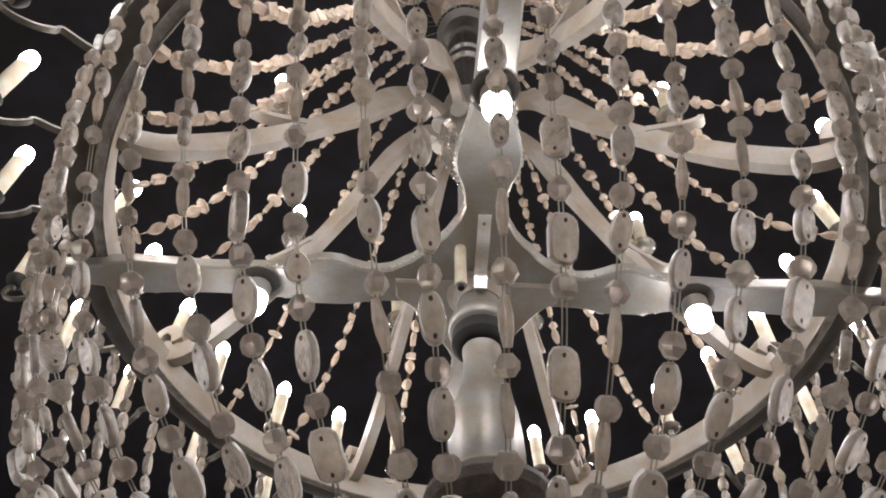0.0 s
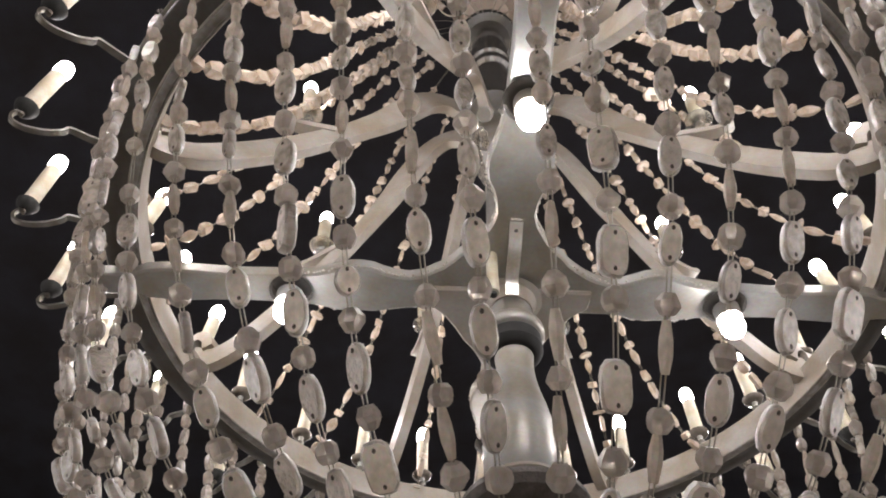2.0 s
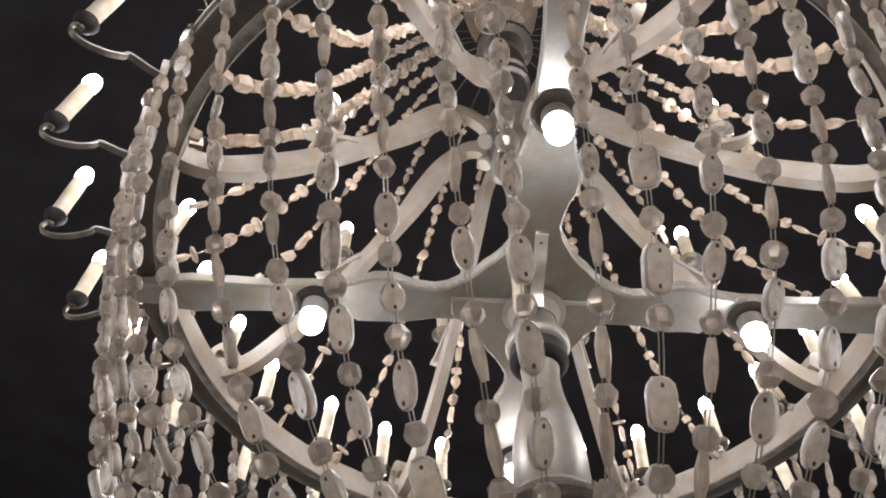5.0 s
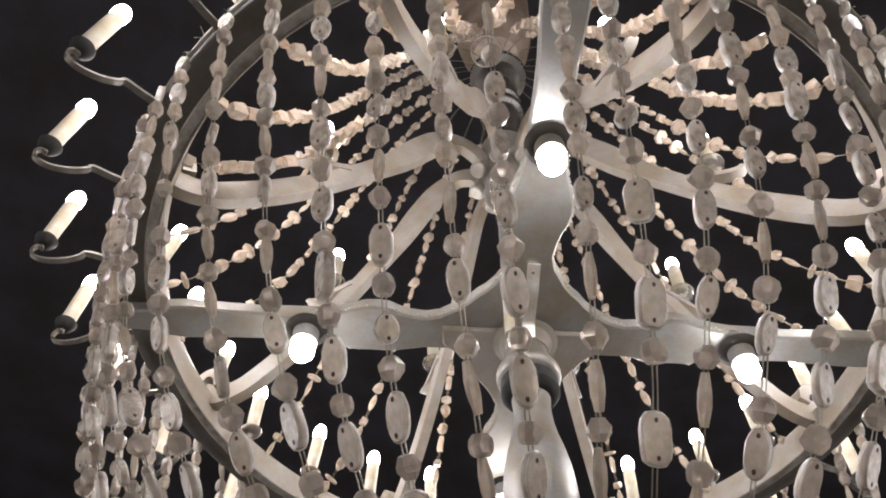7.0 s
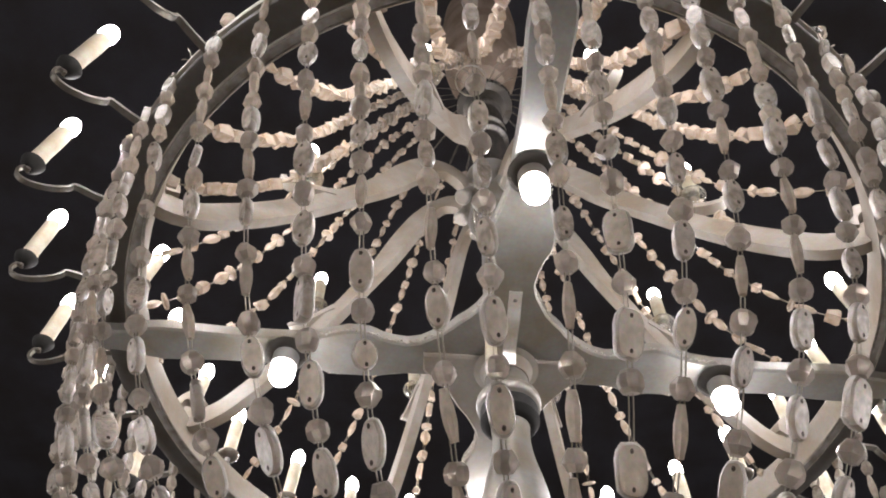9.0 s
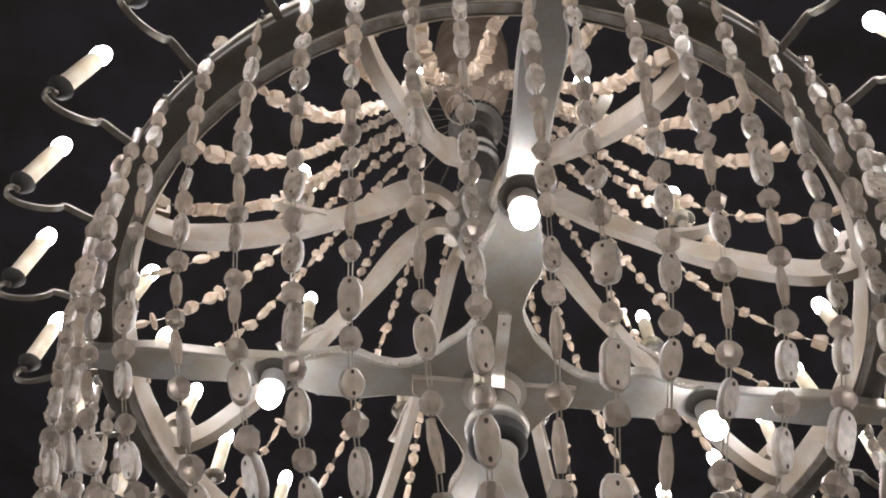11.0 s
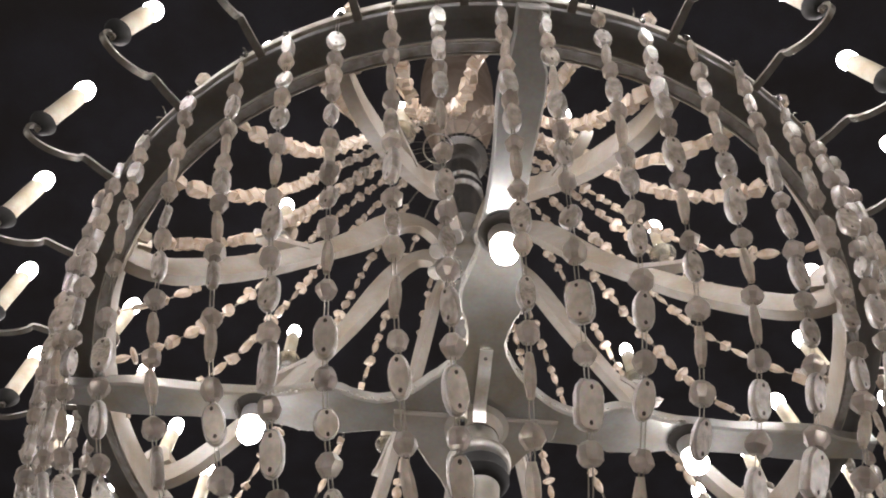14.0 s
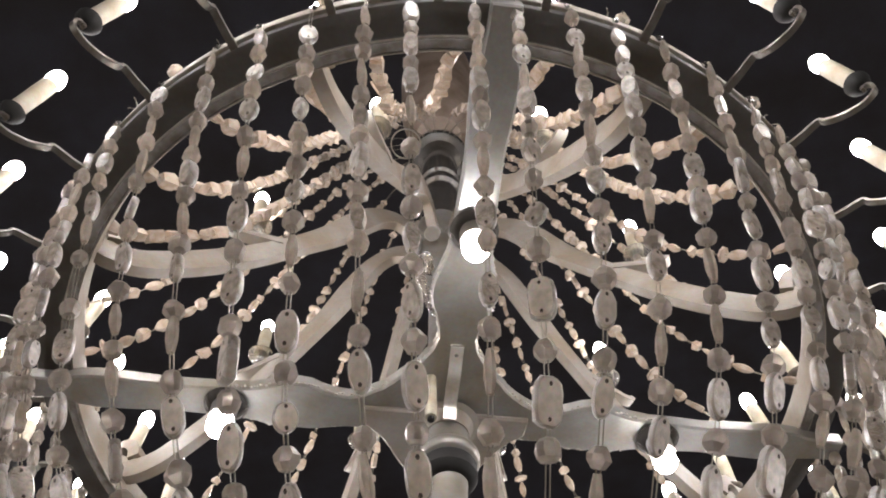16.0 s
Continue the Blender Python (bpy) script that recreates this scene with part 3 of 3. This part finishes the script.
loop = [Vector((-0.0245 + 0.0135 * math.cos(a), -0.553 + 0.0126 * math.sin(a), -0.285 - 0.0047 * math.sin(a))) for a in np.linspace(0, 2 * math.pi, 25)]
part("hook_ring", Solid().add(sweep(loop, 0.0007, 0.0007, Vector((0, 0.35, 0.94)), 6)), SILVERBAR, chandelier, "thin nickel ring caught on a bead string")


# ---------------------------------------------------------------- strings of beads
def string_of(kind, line, rnd, az, threading=""):
    """Sequence of (shape, pose) along a line from the hoop."""
    lengths = along(line)
    total, s, out = lengths[-1], 0.004, []
    outward = Vector((math.cos(radians(az)), math.sin(radians(az)), 0))
    step = rnd.randrange(4)

    def stretch(at):
        # the pieces by the hoop are longer for their width
        return float(np.interp(at, (0.20, 0.40), (1.42, 1.0))) if kind == "basket" else 1.0

    def put(shape, at):
        p, t = place(line, lengths, at)
        flat = shape in OVALS or shape in DISCS or shape in SMALLS
        spin = rnd.gauss(0, 0.4) if flat and (threading or rnd.random() < 0.8) else rnd.uniform(0, 6.28)
        wob = Euler((rnd.uniform(-0.1, 0.1), rnd.uniform(-0.1, 0.1), 0)).to_matrix().to_4x4()
        out.append((shape, frame_at(p, t, outward, spin) @ wob @ Matrix.Diagonal((1, 1, stretch(at), 1)) @ Matrix.Scale(rnd.uniform(0.92, 1.08), 4)))

    for i, letter in enumerate(threading):
        if letter in KINDS:
            shape = rnd.choice(KINDS[letter])
            put(shape, i * 0.005)
            s, step = i * 0.005 + height_of(shape) / 2 + 0.008, 0 if letter != "N" else 1
    while True:
        if kind == "basket":
            far = s / 0.55
            if far < 0.34:
                shape, gap = [(rnd.choice(SMALLS), 0.002), (rnd.choice(PEBBLES), 0.003), (rnd.choice(SMALLS + TUBES), 0.002), (rnd.choice(PEBBLES), 0.003)][step % 4]
            elif far < 0.62:
                shape, gap = [(rnd.choice(NUGGETS), 0.004), (rnd.choice(SMALLS + DISCS + TUBES + OVALS[:1]), 0.007), (rnd.choice(NUGGETS), 0.005), (rnd.choice(TUBES + OVALS + DISCS), 0.008)][step % 4]
            else:
                shape, gap = [(rnd.choice(NUGGETS), 0.009), (rnd.choice(OVALS), 0.011), (rnd.choice(NUGGETS), 0.012), (rnd.choice(OVALS + OVALS + DISCS + TUBES), 0.010)][step % 4]
        else:
            if abs((az + 270) % 360 - 180) > 60:
                shape, gap = [(rnd.choice(DROPS), 0.003), (rnd.choice(WAFERS + SQUARES), 0.017), (rnd.choice(DROPS + BARS), 0.004), (rnd.choice(WAFERS + SQUARES + CHIPS), 0.014)][step % 4]
            elif s / total > 0.42 and az < -90:
                shape, gap = [(rnd.choice(DISCS), 0.001), (rnd.choice(CHIPS), 0.001), (rnd.choice(OVALS[2:3] + DISCS), 0.001), (rnd.choice(PEBBLES), 0.002)][step % 4]
            else:
                shape, gap = [(rnd.choice(CHIPS), 0.003), (rnd.choice(BLOCKS), 0.007), (rnd.choice(BLOCKS + DROPS[1:2]), 0.003), (rnd.choice(BLOCKS), 0.011)][step % 4]
        step += 1
        h = height_of(shape) * stretch(s)
        if s + h > total * (1.0 if kind == "basket" else 0.82 if abs((az + 270) % 360 - 180) < 60 else 0.9):
            return out
        put(shape, s + h / 2)
        s += h + gap


def thread_of(line, width, gap):
    """Two fine wires side by side along a string."""
    s = Solid()
    every = line[::3] + [line[-1]]
    s.add(sweep([p + Vector((gap, 0, 0)) for p in every], width, width, Vector((0.3, 1, 0)), 4))
    s.add(sweep([p - Vector((gap, 0, 0)) for p in every], width, width, Vector((0.3, 1, 0)), 4))
    return s


BASKET = [(0.6255, 0.036), (0.619, 0.003), (0.602, -0.075), (0.578, -0.180), (0.552, -0.275), (0.528, -0.355), (0.505, -0.420), (0.480, -0.475), (0.450, -0.525), (0.405, -0.582), (0.340, -0.640), (0.255, -0.690), (0.150, -0.722), (0.070, -0.735)]
UPPER = [(0.572, 0.046), (0.545, 0.056), (0.500, 0.096), (0.455, 0.158), (0.416, 0.230), (0.362, 0.375), (0.295, 0.570), (0.220, 0.770), (0.135, 0.930), (0.070, 1.010)]
shared = {}


def bead_mesh(shape, mats):
    key = id(shape)
    if key not in shared:
        shared[key] = Solid().add(shape).mesh("bead", mats, 30)
    return shared[key]


def string_up(name, kind, line, rnd, az, single, stone, label, piece, threading=""):
    """One string: a thread with its pieces as parts, or the whole in one mesh."""
    thread = thread_of(line, 0.00045, 0.0016)
    pieces = string_of(kind, line, rnd, az, threading)
    if single:
        string = part(name, thread, WIRE, chandelier, label)
        for shape, m in pieces:
            part(piece, bead_mesh(shape, [QUARTZ if shape in NUGGETS or shape in PEBBLES[:2] else stone, HOLE_SHADE, WIRE, RIMGLASS]), None, string, "", m)
    else:
        thread.m = [2] * len(thread.f)
        for shape, m in pieces:
            thread.add(shape, m, 4 if shape in NUGGETS or shape in PEBBLES[:2] else None)
        tagged(part(name, thread, [stone, HOLE_SHADE, WIRE, RIMGLASS, QUARTZ], chandelier, label, smooth=30), kind="stuff")


COUNT = 61
# how the strings by the entrance are threaded: one letter a bead, one place each 5 mm
THREADED = {
    -115.8: ".........T.........P......D.........P.....T......P.....S......N......T......N.....O.........N....T........P.....O........N.....O........N.....O",
    -123.4: "........D......P.......T......P.......T.......N........D......P.......O........N......T......N.....T.......N......O......N.....O......N",
    -131.6: "......S.....P.......S.......P.........O........T.........N..............N.........O.......N......O........N......O.....N",
    -62.6: ".......T..........P.......S.......P......T......P.......O.....P.....O........N......T......N.....T......N......O......N......O.......N.....O",
    -55.8: ".....T......P.......D.......P.......T.....P......O........N......O.......N.....O......N......O......N....O.......N.....L",
    -49.0: "..........D.......S......P......P......O......P.........P....P........O.....N.....O.......N....O.....N....T........N",
    -109.3: ".........S......P........D.......P.......D.........P.......T........N......O........P.......O.......N.....L......N......O......N.....O.......N.....O",
    -103.4: "...............D........P......P......P........S........P....T....P......D.......N......T......N........O......N......D.....N......O......N......L",
    -97.1: "............T........P.......P.........T.......P.......S.....P......O........N.....S.....P.........T.......N.....O.........N.....T.......N....T.....N",
    -92.1: ".............S.......P......S........P.....S..........T...........N........O......P......S.....N......O......N......O......N.....O......N.....O",
    -85.2: "..............S.......P.......T.....P.......S.....P.....S.......N.....T......N......O.....P.........O......N......T........N......T.....N.....T",
    -80.5: "..........S......S......P......D.........T........S........N......D.......P........D.......P.........L........N.......L......N...........L.........N",
    -74.2: "........P.........D.......T......P.......S.......N......T.......N......S.......N......O........N.....O........N.....O........N.....T.........N....T",
    -68.8: "...........S........S......D.......S......S.......N........O.......N......T........N.....O........N......T.......N......O..........N.....O.......N",
}
# strings that hang out of line towards their lower ends, in metres
ASIDE = {-103.4: -0.011, -109.3: -0.009, -115.8: -0.003, -80.5: 0.0065, -74.2: -0.004}
KINDS = {"S": SMALLS, "P": PEBBLES, "T": TUBES, "N": NUGGETS, "O": OVALS[:2] + OVALS[3:], "D": DISCS, "L": OVALS[2:3]}
for k in range(COUNT):
    rnd = random.Random(400 + k)
    az = -49.0 + (k - 9) * 277.4 / (COUNT - 13) + rnd.uniform(-0.9, 0.9)
    az = (az + 180) % 360 - 180
    threading = ""
    order = sorted(THREADED)
    if -4 <= k < len(order) - 4 or k >= COUNT - 4:
        az = order[(k + 4) % COUNT]
        threading = THREADED[az]
    c, s = math.cos(radians(az)), math.sin(radians(az))
    bow = rnd.uniform(-0.012, 0.012) * (not threading)
    sway = rnd.uniform(-0.010, 0.010) * (not threading)
    pts = []
    for i, (r, z) in enumerate(BASKET):
        q = i / (len(BASKET) - 1)
        rr = r + bow * math.sin(math.pi * q)
        side = sway * math.sin(math.pi * q) + ASIDE.get(az, 0) * min(1, max(0, (i - 5.7) / 3))
        pts.append((rr * c - side * s, rr * s + side * c, z + 0.6 * bow * math.sin(math.pi * q)))
    line = smooth_line(pts, 0.008)
    string_up("bead_string", "basket", line, rnd, az, -131 < az < -49, BEAD, "hanging string of milky stone beads on wire", "bead", threading)

# direction of each upper string at the hoop, its drift on the way up and its sag
UP_STRINGS = [(-122, 0, 0), (-135, -4, 0), (-146, 0, -0.02), (-161, 6, 0), (-170, 0, 0), (179, -2, -0.01), (148, 8, 0), (135, -3, -0.01), (112, 0, 0.02), (91, 2, 0),
              (72, -6, 0), (54, 4, -0.02), (37, -5, 0), (13, 0, -0.04), (0, 0, -0.025), (-13, -2, -0.02), (-26, 0, -0.025), (-39, 5, 0), (-50, -6, -0.02), (-62, -6, 0),
              (-74, -4, 0), (-86, -10, 0), (-97, -6, 0), (-109, 3, -0.01)]
for k, (az, drift, sag) in enumerate(UP_STRINGS):
    rnd = random.Random(600 + k)
    pts = []
    for i, (r, z) in enumerate(UPPER):
        q = i / (len(UPPER) - 1)
        rr = r + sag * math.sin(math.pi * q)
        c, s = math.cos(radians(az + drift * q)), math.sin(radians(az + drift * q))
        pts.append((rr * c, rr * s, z + sag * 0.8 * math.sin(math.pi * q)))
    line = smooth_line(pts, 0.008)
    turned = (az + 180) % 360 - 180
    string_up("crystal_string", "upper", line, rnd, az, turned < -120 or -66 < turned < 60 or turned > 130, CHIP, "string of pale crystal chips up to the crown", "crystal")

# loose ends of tie wire at the rim
for k in range(34):
    rnd = random.Random(800 + k)
    az = -103.5 + 360 / COUNT * (rnd.randrange(COUNT)) + rnd.uniform(-2, 2)
    a, r, h = rnd.uniform(-0.8, 0.8), rnd.uniform(0.005, 0.014), rnd.uniform(-0.005, 0.007)
    tail = smooth_line([(0.622, 0, 0.044), (0.622 + r * 0.5, r * 0.3 * a, 0.046 + h), (0.622 + r, r * a, 0.044 + h * rnd.uniform(0.3, 1.6))], 0.004)
    part("wire_end", Solid().add(sweep(tail, 0.0006, 0.0006, Vector((0.1, 1, 0.2)), 4)), WIRE, chandelier, "", turn(az))

# dark twists of wire that tie the strings on, some with a chip caught above the rim
twist_mesh = Solid().add(nugget(0.0042, 0.0060, 7, 0.3, 4, 6)).mesh("wire_twist", [DARKMETAL])
tie_mesh = Solid().add(nugget(0.0085, 0.0095, 9, 0.22, 4, 6)).mesh("bead", [BEAD])
for k, az in enumerate(sorted(THREADED) + [-62.5, -56.0, -49.0, -42.5, -138.0, -144.5, -151.0]):
    rnd = random.Random(900 + k)
    at = turn(az + rnd.uniform(-0.6, 0.6), 0.6235) @ Matrix.Translation((0.002, 0, 0.028 + rnd.uniform(-0.005, 0.008))) @ Matrix.Rotation(rnd.uniform(0, 6), 4, "Z")
    part("wire_twist", twist_mesh, None, chandelier, "", at)
    if k % 3 == 1:
        part("bead", tie_mesh, None, chandelier, "", turn(az + 1.4, 0.626) @ Matrix.Translation((0, 0, 0.050)) @ Matrix.Rotation(rnd.uniform(0, 6), 4, "X"))
